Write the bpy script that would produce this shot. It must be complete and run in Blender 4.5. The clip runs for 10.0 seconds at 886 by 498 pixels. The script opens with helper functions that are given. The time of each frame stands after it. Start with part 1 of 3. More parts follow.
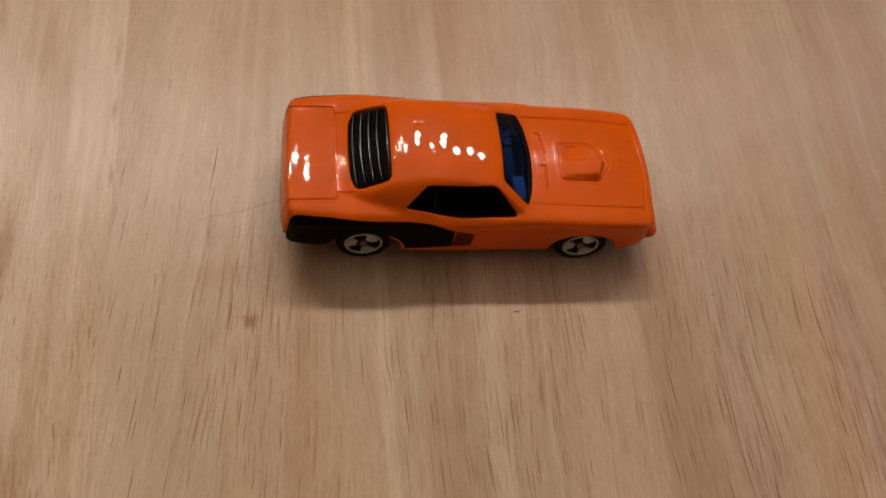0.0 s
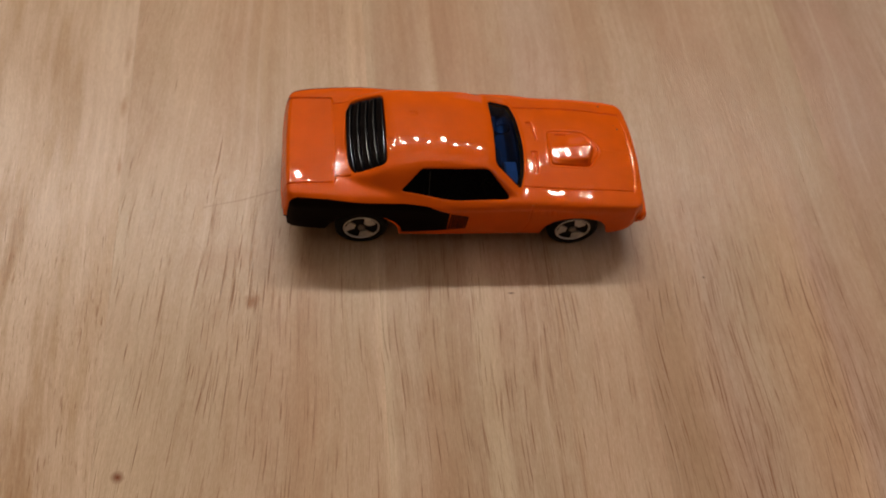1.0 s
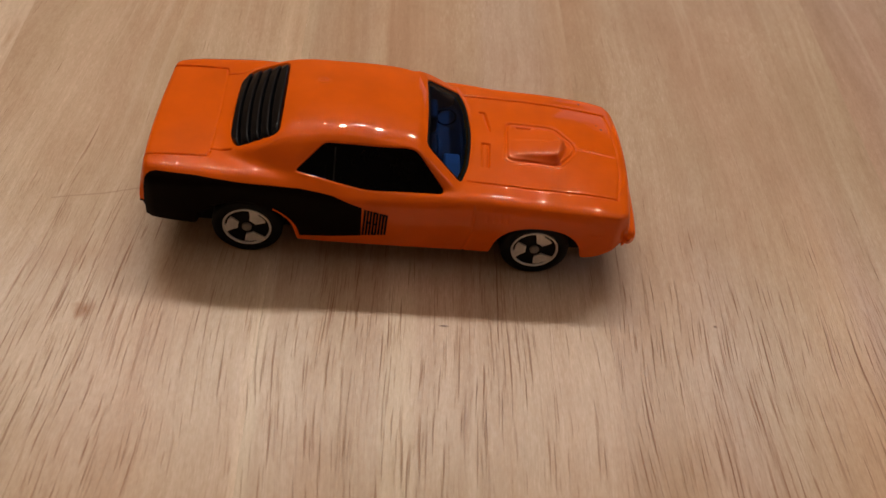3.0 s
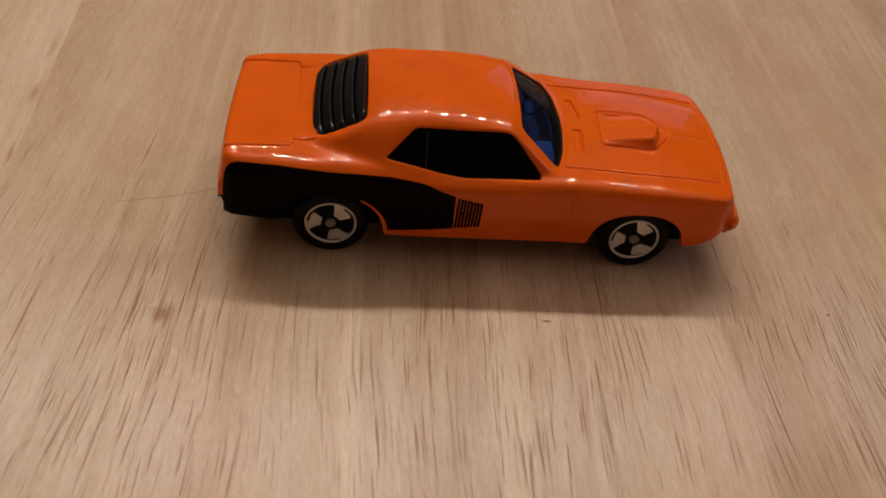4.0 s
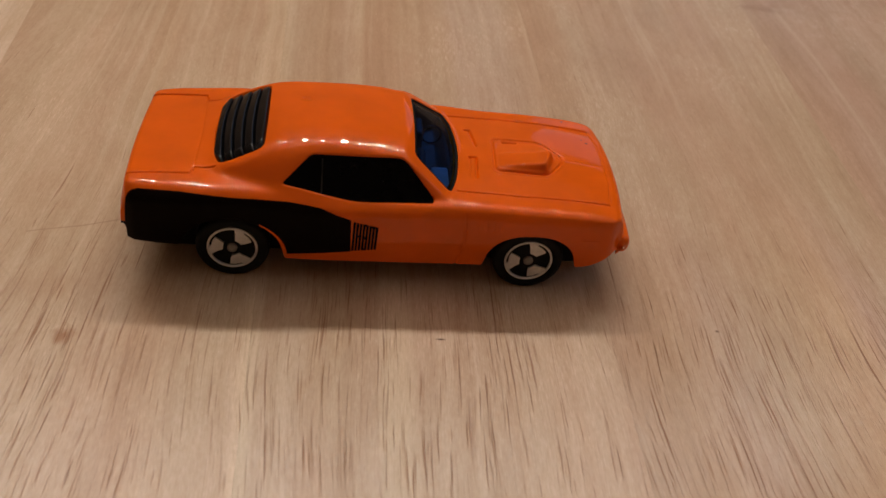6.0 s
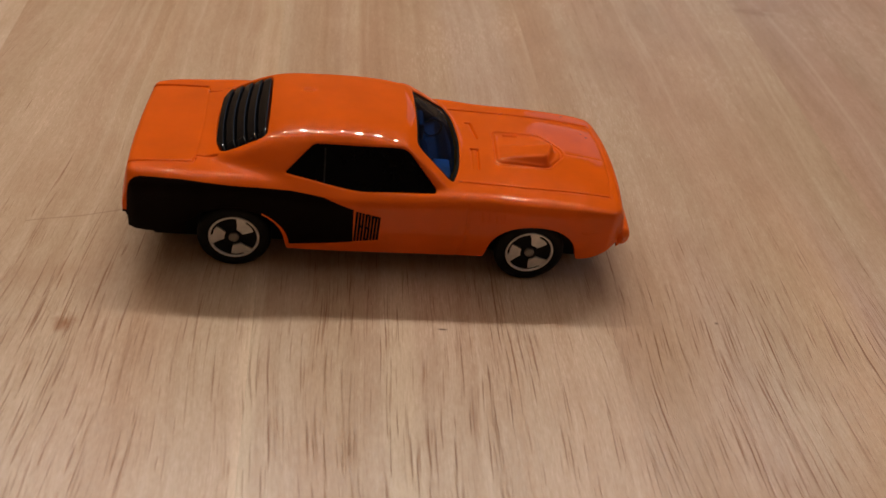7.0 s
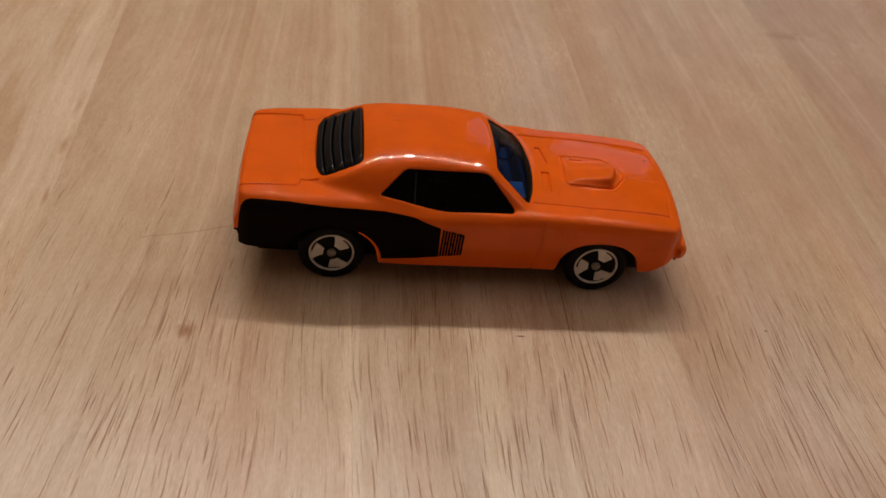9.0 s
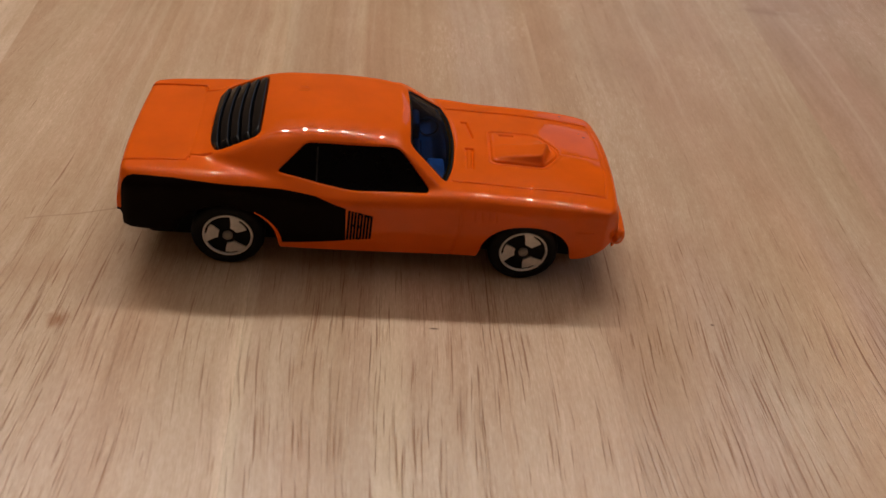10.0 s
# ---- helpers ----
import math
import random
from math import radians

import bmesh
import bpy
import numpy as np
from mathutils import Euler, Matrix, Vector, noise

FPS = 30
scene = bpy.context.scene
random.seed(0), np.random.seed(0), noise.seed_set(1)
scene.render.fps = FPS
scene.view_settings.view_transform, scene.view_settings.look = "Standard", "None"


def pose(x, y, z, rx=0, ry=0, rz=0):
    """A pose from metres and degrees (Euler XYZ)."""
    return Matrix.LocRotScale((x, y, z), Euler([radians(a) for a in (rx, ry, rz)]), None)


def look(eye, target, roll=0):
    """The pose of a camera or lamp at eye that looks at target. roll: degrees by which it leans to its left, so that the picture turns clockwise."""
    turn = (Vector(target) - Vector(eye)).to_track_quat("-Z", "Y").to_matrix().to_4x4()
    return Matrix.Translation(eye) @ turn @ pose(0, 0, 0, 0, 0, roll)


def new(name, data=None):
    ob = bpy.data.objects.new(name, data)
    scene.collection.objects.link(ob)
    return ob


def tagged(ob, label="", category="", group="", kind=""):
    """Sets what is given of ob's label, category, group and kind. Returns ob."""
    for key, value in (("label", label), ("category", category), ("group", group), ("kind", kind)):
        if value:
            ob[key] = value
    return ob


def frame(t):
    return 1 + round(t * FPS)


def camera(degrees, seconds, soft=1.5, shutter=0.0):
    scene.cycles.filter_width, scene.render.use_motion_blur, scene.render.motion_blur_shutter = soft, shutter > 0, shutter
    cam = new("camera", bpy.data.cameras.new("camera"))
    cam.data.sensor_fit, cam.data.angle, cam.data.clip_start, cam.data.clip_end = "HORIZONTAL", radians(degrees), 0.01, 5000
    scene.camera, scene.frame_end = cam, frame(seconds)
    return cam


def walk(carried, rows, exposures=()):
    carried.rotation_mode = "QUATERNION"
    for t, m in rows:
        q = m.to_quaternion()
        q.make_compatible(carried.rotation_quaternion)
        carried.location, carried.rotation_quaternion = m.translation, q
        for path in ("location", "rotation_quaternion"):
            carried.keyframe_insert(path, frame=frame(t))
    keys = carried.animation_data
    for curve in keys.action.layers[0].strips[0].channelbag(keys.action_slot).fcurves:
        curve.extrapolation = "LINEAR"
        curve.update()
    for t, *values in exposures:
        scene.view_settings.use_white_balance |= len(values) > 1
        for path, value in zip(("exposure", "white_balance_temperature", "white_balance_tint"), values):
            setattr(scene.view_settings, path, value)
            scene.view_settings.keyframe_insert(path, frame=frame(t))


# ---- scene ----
from mathutils.bvhtree import BVHTree
from mathutils.geometry import delaunay_2d_cdt

MM = 0.001

# camera: seconds, eye in millimetres, turn in degrees
cam = camera(46.92, 10.0)
cam.data.dof.use_dof, cam.data.dof.focus_distance, cam.data.dof.aperture_fstop = True, 0.157, 42
PATH = [
    (0.0, -41.89, -110.93, 171.62, 30.347, -9.323, -4.882),
    (0.5, -56.56, -118.85, 172.32, 31.304, -8.240, -4.427),
    (1.0, -38.71, -126.13, 170.61, 33.325, -8.122, -4.953),
    (1.5, -17.98, -121.91, 164.24, 36.990, -8.326, -4.046),
    (2.0, -9.34, -115.04, 133.18, 39.478, -7.743, -2.008),
    (2.5, 2.96, -113.34, 122.87, 41.395, -6.929, -1.160),
    (3.0, -5.95, -120.69, 113.17, 44.145, -6.807, -0.308),
    (3.2, -11.33, -120.53, 108.99, 44.595, -7.021, -1.063),
    (4.5, -22.13, -120.58, 95.25, 49.982, -6.361, -2.958),
    (5.0, -9.63, -126.66, 98.13, 50.427, -6.053, -3.039),
    (5.5, -9.49, -129.31, 97.36, 50.726, -6.130, -3.381),
    (5.7, -9.57, -128.05, 98.75, 50.996, -6.205, -3.583),
    (6.8, -7.99, -129.60, 96.95, 51.675, -7.031, -4.247),
    (7.0, -11.94, -130.18, 95.90, 52.072, -7.175, -4.418),
    (7.5, -21.78, -126.72, 97.79, 51.826, -6.907, -4.111),
    (8.0, -27.63, -133.36, 99.86, 51.687, -6.966, -4.160),
    (8.5, -26.25, -140.55, 111.97, 51.768, -7.067, -4.327),
    (9.0, -25.36, -140.38, 105.45, 52.200, -7.031, -4.150),
    (9.5, -23.27, -140.44, 98.71, 52.182, -6.980, -3.440),
    (10.0, -6.50, -130.63, 96.30, 51.950, -6.352, -2.849),
]
walk(cam, [(t, pose(x * MM, y * MM, z * MM, rx, ry, rz)) for t, x, y, z, rx, ry, rz in PATH],
     exposures=[(0.0, -0.22, 6490, 10), (2.0, -0.20, 6480, 10), (2.6, -0.05, 6440, 10), (6.0, -0.04, 6350, 10), (10.0, -0.05, 6290, 10)])

# ---- light ----
world = bpy.data.worlds.new("world")
scene.world = world
world.use_nodes = True
sky = world.node_tree.nodes.new("ShaderNodeTexSky")
sky.sky_type, sky.sun_disc = "NISHITA", False
sky.sun_elevation, sky.sun_rotation = radians(12), radians(200)
world.node_tree.links.new(sky.outputs["Color"], world.node_tree.nodes["Background"].inputs["Color"])
world.node_tree.nodes["Background"].inputs["Strength"].default_value = 0.10

SPOT_Y, SPOT_Z = 1.02, 1.42
SPOT_X = [-0.84, -0.71, -0.56, -0.45, -0.34, -0.20, -0.08, 0.06, 0.19, 0.33, 0.45, 0.60, 0.73]
# one row of bulbs; these offsets are added to soften the shadow's edge
SPOT_OUT = [-0.035, 0.03, -0.01, 0.04, -0.03, 0.02, -0.04, 0.035, -0.02, 0.04, -0.03, 0.02, -0.01]
SPOT_WATTS = 5.5
CEILING = 2.05


# ---- materials ----
def material(name):
    m = bpy.data.materials.new(name)
    m.use_nodes = True
    return m, m.node_tree.nodes, m.node_tree.links, m.node_tree.nodes["Principled BSDF"]


def math_node(nodes, links, op, a, b=None, c=None):
    n = nodes.new("ShaderNodeMath")
    n.operation = op
    for i, v in enumerate((a, b, c)):
        if v is None:
            continue
        if isinstance(v, (int, float)):
            n.inputs[i].default_value = v
        else:
            links.new(v, n.inputs[i])
    return n.outputs[0]


def noise_node(nodes, links, vector, scale, detail=2.0, rough=0.5):
    n = nodes.new("ShaderNodeTexNoise")
    n.inputs["Scale"].default_value = scale
    n.inputs["Detail"].default_value = detail
    n.inputs["Roughness"].default_value = rough
    links.new(vector, n.inputs["Vector"])
    return n.outputs["Fac"]


def ramp_node(nodes, links, fac, stops):
    n = nodes.new("ShaderNodeValToRGB")
    e = n.color_ramp.elements
    while len(e) < len(stops):
        e.new(0.5)
    for el, (p, c) in zip(e, stops):
        el.position = p
        el.color = (*c, 1) if len(c) == 3 else c
    links.new(fac, n.inputs["Fac"])
    return n.outputs["Color"]


def mix_node(nodes, links, fac, a, b, blend="MIX"):
    n = nodes.new("ShaderNodeMix")
    n.data_type, n.blend_type = "RGBA", blend
    for sock, v in ((n.inputs["Factor"], fac), (n.inputs["A"], a), (n.inputs["B"], b)):
        if isinstance(v, (int, float)):
            sock.default_value = v
        elif isinstance(v, tuple):
            sock.default_value = (*v, 1)
        else:
            links.new(v, sock)
    return n.outputs["Result"]


def plain(name, colour, rough, metal=0.0, vary=0.15, scale=300.0, bump=0.0, coat=0.0, spec=0.5):
    """A plain surface with a little unevenness of tone and gloss."""
    m, nodes, links, b = material(name)
    tc = nodes.new("ShaderNodeTexCoord").outputs["Object"]
    f = noise_node(nodes, links, tc, scale, 4.0, 0.6)
    links.new(ramp_node(nodes, links, f, [(0.3, tuple(c * (1 - vary) for c in colour)), (0.7, tuple(min(1, c * (1 + vary)) for c in colour))]), b.inputs["Base Color"])
    g = noise_node(nodes, links, tc, scale * 0.3, 3.0)
    links.new(math_node(nodes, links, "MULTIPLY_ADD", g, rough * 0.5, rough * 0.75), b.inputs["Roughness"])
    b.inputs["Metallic"].default_value = metal
    b.inputs["Coat Weight"].default_value = coat
    b.inputs["Specular IOR Level"].default_value = spec
    b.inputs["Coat Roughness"].default_value = 0.06
    if bump:
        bn = nodes.new("ShaderNodeBump")
        bn.inputs["Strength"].default_value = bump
        bn.inputs["Distance"].default_value = 0.0001
        links.new(f, bn.inputs["Height"])
        links.new(bn.outputs["Normal"], b.inputs["Normal"])
    return m


def paint(name, colour):
    """Thick glossy enamel over cast metal: faint ripple, clear top."""
    m, nodes, links, b = material(name)
    tc = nodes.new("ShaderNodeTexCoord").outputs["Object"]
    f = noise_node(nodes, links, tc, 180.0, 3.0)
    links.new(ramp_node(nodes, links, f, [(0.3, tuple(c * 0.93 for c in colour)), (0.7, tuple(min(1, c * 1.05) for c in colour))]), b.inputs["Base Color"])
    b.inputs["Roughness"].default_value = 0.5
    b.inputs["Coat Weight"].default_value = 0.7
    b.inputs["Specular IOR Level"].default_value = 0.0
    dust = noise_node(nodes, links, tc, 900.0, 4.0, 0.7)
    links.new(math_node(nodes, links, "MULTIPLY_ADD", dust, 0.02, 0.002), b.inputs["Coat Roughness"])
    ripple = math_node(nodes, links, "MULTIPLY_ADD", noise_node(nodes, links, tc, 1300.0, 1.0), 0.42, math_node(nodes, links, "MULTIPLY", noise_node(nodes, links, tc, 420.0, 1.0), 0.9))
    bn = nodes.new("ShaderNodeBump")
    bn.inputs["Strength"].default_value = 0.15
    bn.inputs["Distance"].default_value = 0.00012
    links.new(ripple, bn.inputs["Height"])
    links.new(bn.outputs["Normal"], b.inputs["Coat Normal"])
    fine = nodes.new("ShaderNodeBump")
    fine.inputs["Strength"].default_value = 0.15
    fine.inputs["Distance"].default_value = 0.00006
    links.new(ripple, fine.inputs["Height"])
    links.new(fine.outputs["Normal"], b.inputs["Normal"])
    return m


def tinted_glass(name, tint):
    """Clear moulded plastic: tints what lies behind it, with a gloss on top."""
    m, nodes, links, b = material(name)
    nodes.remove(b)
    out = nodes["Material Output"]
    clear = nodes.new("ShaderNodeBsdfTransparent")
    clear.inputs["Color"].default_value = (*tint, 1)
    gloss = nodes.new("ShaderNodeBsdfGlossy")
    gloss.inputs["Roughness"].default_value = 0.06
    gloss.inputs["Color"].default_value = (0.3, 0.3, 0.3, 1)
    fr = nodes.new("ShaderNodeFresnel")
    fr.inputs["IOR"].default_value = 1.5
    mix = nodes.new("ShaderNodeMixShader")
    links.new(fr.outputs[0], mix.inputs[0])
    links.new(clear.outputs[0], mix.inputs[1])
    links.new(gloss.outputs[0], mix.inputs[2])
    links.new(mix.outputs[0], out.inputs["Surface"])
    return m


# places across the boards in millimetres, and the tone there: pale, plain, brown, grey, yellow
TONES = {"p": (0.92, 0.985, 1.0), "l": (0.845, 0.875, 0.89), "n": (0.80, 0.80, 0.80), "b": (0.755, 0.72, 0.68), "d": (0.66, 0.60, 0.54), "g": (0.79, 0.795, 0.85), "y": (0.855, 0.84, 0.795)}
NEAR_STRIPS = [(-68, "l"), (-52, "n"), (-44, "l"), (-38, "n"), (-33, "b"), (-24, "n"), (-19.2, "n"), (-18.2, "p"), (-17.2, "p"), (-16.4, "n"), (-14, "l"), (-11.6, "n"), (-10, "b"), (-5, "b"), (-0.8, "n"),
               (0.4, "p"), (3.6, "p"), (4.6, "n"), (16.6, "n"), (17.4, "b"), (18.2, "n"), (24, "l"), (33, "n"), (38, "b"), (42, "b"), (44.5, "n"), (50, "g"), (58, "n"), (66.5, "y"), (71, "y"), (75, "g"), (90, "n")]
FAR_STRIPS = [(-68, "n"), (-60, "l"), (-45, "n"), (-40, "b"), (-37, "n"), (-23, "n"), (-21, "p"), (-19.3, "n"), (-18.4, "p"), (-16.4, "l"), (-15.6, "n"), (-9, "b"), (-6.6, "n"), (-5.4, "l"), (-2.6, "p"), (-1.8, "b"),
              (6, "b"), (14, "n"), (17, "g"), (26, "g"), (31, "n"), (33, "b"), (38, "b"), (43, "n"), (60, "n"), (86, "n"), (95, "g")]


def strip_ramp(nodes, links, fac, strips):
    return ramp_node(nodes, links, fac, [(x / 200 + 0.5, TONES[k]) for x, k in strips])


def wood(name, mottled=False):
    """Lacquered rubberwood: bands, long fine lines and dark pores along y; a few stains and a scratch. Mottled: yellower, with short dashes."""
    m, nodes, links, b = material(name)
    tc = nodes.new("ShaderNodeTexCoord").outputs["Object"]
    sep = nodes.new("ShaderNodeSeparateXYZ")
    links.new(tc, sep.inputs[0])
    rnd = nodes.new("ShaderNodeObjectInfo").outputs["Random"]

    def op(kind, a, bb=None, c=None, clamp=False):
        out = math_node(nodes, links, kind, a, bb, c)
        out.node.use_clamp = clamp
        return out

    def mul(a, k):
        return op("MULTIPLY", a, k)

    def add(a, bb):
        return op("ADD", a, bb)

    x, y, z = (mul(sep.outputs[k], 1000.0) for k in ("X", "Y", "Z"))
    shift = mul(rnd, 700.0)

    def field(vx, fx, fy, seed, detail=2.0, rough=0.5):
        n = nodes.new("ShaderNodeCombineXYZ")
        links.new(mul(vx, fx), n.inputs[0])
        links.new(mul(y, fy), n.inputs[1])
        links.new(add(mul(z, 0.15), seed), n.inputs[2])
        return noise_node(nodes, links, n.outputs[0], 1.0, detail, rough)

    swing = field(add(x, shift), 0.018, 0.011, 1.7, 2.0)
    ripple = field(add(x, shift), 0.10, 0.02, 4.1, 2.0)
    xs = add(add(x, shift), add(mul(add(swing, -0.5), 9.0), mul(add(ripple, -0.5), 1.4)))
    if not mottled:
        lean = op("MULTIPLY", op("MULTIPLY_ADD", x, -0.028, -0.45, clamp=True), op("MULTIPLY_ADD", y, 0.10, 1.0))
        xs = op("SUBTRACT", xs, lean)
    band = field(xs, 0.13, 0.006, 2.0, 3.0, 0.55)
    streak = field(xs, 0.75, 0.018, 3.0, 4.0, 0.6)
    lines = field(xs, 3.2, 0.030, 8.0, 2.0, 0.6)
    pale = field(xs, 0.5, 0.006, 14.0, 2.0, 0.5)
    fibre = field(xs, 6.0, 0.40, 6.0, 3.0, 0.7)
    blotch = field(add(x, shift), 0.035, 0.02, 7.0, 4.0, 0.6)

    def shade(col, fac, lo, hi, dark):
        return mix_node(nodes, links, 1.0, col, ramp_node(nodes, links, fac, [(lo, dark), (hi, (1.0, 1.0, 1.0))]), "MULTIPLY")

    if mottled:
        base = mix_node(nodes, links, 0.0, (0.73, 0.575, 0.425), (0.73, 0.575, 0.425))
        figure = field(xs, 0.15, 0.016, 11.0, 4.0, 0.65)
        col = shade(base, figure, 0.40, 0.57, (0.85, 0.785, 0.70))
        # the pale heart of the figure runs aslant; it is browner beyond
        aslant = op("MULTIPLY_ADD", add(add(x, 92.0), mul(y, 0.23)), 0.07, mul(add(figure, -0.5), 3.0))
        col = shade(col, op("ADD", aslant, 0.5, clamp=True), 0.1, 0.8, (0.82, 0.74, 0.65))
    else:
        base = mix_node(nodes, links, op("MULTIPLY_ADD", field(xs, 0.06, 0.012, 27.0, 2.0), 2.4, -0.7, clamp=True), (0.695, 0.492, 0.342), (0.675, 0.525, 0.365))
        col = shade(base, band, 0.36, 0.64, (0.93, 0.905, 0.88))
        # growth bands along the boards: pale sapwood lines, browner and greyer strips
        xr = add(x, add(mul(add(swing, -0.5), 2.0), add(mul(add(ripple, -0.5), 1.6), mul(add(fibre, -0.5), 0.5))))
        across = op("MULTIPLY_ADD", xr, 0.005, 0.5, clamp=True)
        fig = mix_node(nodes, links, op("MULTIPLY_ADD", y, 0.03, 0.5, clamp=True), strip_ramp(nodes, links, across, NEAR_STRIPS), strip_ramp(nodes, links, across, FAR_STRIPS))
        col = mix_node(nodes, links, 1.0, mix_node(nodes, links, 1.0, col, fig, "MULTIPLY"), (1.25, 1.25, 1.25), "MULTIPLY")
    col = shade(col, streak, 0.32, 0.66, (0.91, 0.88, 0.85) if mottled else (0.915, 0.89, 0.865))
    col = shade(col, fibre, 0.30, 0.68, (0.875, 0.845, 0.815))
    col = shade(col, blotch, 0.34, 0.62, (0.92, 0.895, 0.875))
    col = shade(col, field(xs, 0.42, 0.11, 31.0, 3.0, 0.6), 0.34, 0.64, (0.94, 0.915, 0.895))
    col = shade(col, field(xs, 2.6, 0.9, 33.0, 2.0, 0.6), 0.34, 0.64, (0.94, 0.92, 0.90))
    col = mix_node(nodes, links, mul(op("MULTIPLY", op("SUBTRACT", pale, 0.62), 9.0, clamp=True), 0.25), col, (0.76, 0.60, 0.43))
    # long thin darker lines
    thin = op("MULTIPLY", op("SUBTRACT", lines, 0.56), 9.0, clamp=True)
    col = mix_node(nodes, links, mul(thin, 0.11), col, (0.36, 0.19, 0.105))
    # pores: dashes that come and go in patches
    if mottled:
        pore_a, pore_b, opacity = field(xs, 1.7, 0.15, 3.3, 2.0, 0.6), field(xs, 2.8, 0.24, 9.3, 2.0, 0.6), 0.66
    else:
        xw = add(xs, mul(add(field(xs, 0.9, 0.12, 41.0, 2.0, 0.6), -0.5), 0.30))
        pore_a, pore_b, opacity = field(xw, 2.7, 0.052, 3.3, 0.9, 0.5), field(xw, 4.6, 0.095, 9.3, 0.9, 0.5), 0.80
    # denser towards the near end of the boards
    far = op("MULTIPLY_ADD", y, 0.024, 0.5, clamp=True)
    patch_f = op("SUBTRACT", field(xs, 0.05, 0.010, 5.0, 2.0), mul(far, 0.40))
    pa = op("MULTIPLY", op("SUBTRACT", pore_a, op("MULTIPLY_ADD", patch_f, -0.26, 0.785)), 7.0, clamp=True)
    pb = op("MULTIPLY", op("SUBTRACT", pore_b, op("MULTIPLY_ADD", patch_f, -0.22, 0.745)), 7.0, clamp=True)
    pore = op("MAXIMUM", pa, pb)
    if not mottled:
        pore_c = field(xw, 4.0, 0.13, 19.3, 0.6, 0.5)
        pore = op("MAXIMUM", pore, op("MULTIPLY", op("SUBTRACT", pore_c, op("MULTIPLY_ADD", patch_f, -0.20, 0.81)), 9.0, clamp=True))
    col = mix_node(nodes, links, mul(pore, opacity), col, ramp_node(nodes, links, streak, [(0.3, (0.25, 0.105, 0.052)), (0.7, (0.34, 0.165, 0.085))]))

    # stains with a shape of their own
    def spot(col, px, py, rx, ry, colour, strength, rough=1.0):
        wob = mul(add(field(x, 0.8 / rx, 0.8 / ry, px, 3.0), -0.5), 1.6 * rough)
        dx, dy = mul(add(x, -px), 1.0 / rx), mul(add(y, -py), 1.0 / ry)
        d = op("SQRT", add(op("MULTIPLY", dx, dx), op("MULTIPLY", dy, dy)))
        f = op("SUBTRACT", 1.15, add(d, wob), clamp=True)
        return mix_node(nodes, links, mul(f, strength), col, colour)

    def scratch(col, ax, ay, bx, by, width, colour, strength):
        length = math.hypot(bx - ax, by - ay)
        ux, uy = (bx - ax) / length, (by - ay) / length
        rx, ry = add(x, -ax), add(y, -ay)
        along = add(mul(rx, ux), mul(ry, uy))
        across = op("ABSOLUTE", add(add(mul(rx, -uy), mul(ry, ux)), mul(add(field(x, 0.15, 0.15, 21.0), -0.5), 1.2)))
        inside = op("MULTIPLY", op("GREATER_THAN", along, 0.0), op("LESS_THAN", along, length))
        f = op("SUBTRACT", 1.0, mul(across, 1.0 / width), clamp=True)
        return mix_node(nodes, links, mul(op("MULTIPLY", f, inside), strength), col, colour)

    if mottled:
        col = spot(col, -112.0, -30.0, 14.0, 55.0, (0.38, 0.20, 0.095), 0.65)
        col = spot(col, -69.3, 4.0, 0.6, 3.5, (0.38, 0.19, 0.09), 0.6)
        col = spot(col, -69.6, 20.0, 0.9, 3.0, (0.38, 0.19, 0.09), 0.6)
        col = spot(col, -69.8, 34.0, 0.9, 5.0, (0.38, 0.19, 0.09), 0.6)
    else:
        col = spot(col, -42.3, -27.3, 1.6, 1.9, (0.36, 0.17, 0.08), 0.9)
        col = spot(col, -64.2, -61.5, 1.15, 1.2, (0.22, 0.065, 0.022), 1.0, 0.3)
        col = spot(col, -46.0, -17.0, 10.0, 4.5, (0.42, 0.235, 0.13), 0.3)
        col = spot(col, 8.2, -25.7, 0.75, 0.22, (0.10, 0.05, 0.03), 1.0, 0.4)
        col = spot(col, 49.5, -22.0, 0.35, 0.3, (0.12, 0.06, 0.04), 0.9, 0.3)
        col = spot(col, 92.5, 90.8, 6.0, 2.2, (0.33, 0.19, 0.12), 0.6)
        col = scratch(col, -52.3, -5.8, -37.3, -1.3, 0.24, (0.30, 0.17, 0.10), 0.5)
        col = scratch(col, -60.0, -6.0, -44.0, -26.0, 0.30, (0.36, 0.22, 0.14), 0.15)
    hsv = nodes.new("ShaderNodeHueSaturation")
    links.new(col, hsv.inputs["Color"])
    links.new(op("MULTIPLY_ADD", rnd, 0.04, 0.98), hsv.inputs["Value"])
    own = nodes.new("ShaderNodeObjectInfo").outputs["Color"]
    warm = mix_node(nodes, links, 1.0, hsv.outputs["Color"], own, "MULTIPLY")
    links.new(warm, b.inputs["Base Color"])
    links.new(op("MULTIPLY_ADD", blotch, 0.14, op("MULTIPLY_ADD", fibre, 0.20, 0.07)), b.inputs["Roughness"])
    b.inputs["Specular IOR Level"].default_value = 0.23
    bn = nodes.new("ShaderNodeBump")
    bn.inputs["Strength"].default_value = 1.0
    bn.inputs["Distance"].default_value = 0.0001
    glint = field(xs, 1.7, 0.11, 17.0, 1.0)
    links.new(op("SUBTRACT", add(mul(fibre, 0.45), mul(glint, 0.5)), mul(pore, 0.7)), bn.inputs["Height"])
    links.new(bn.outputs["Normal"], b.inputs["Normal"])
    return m


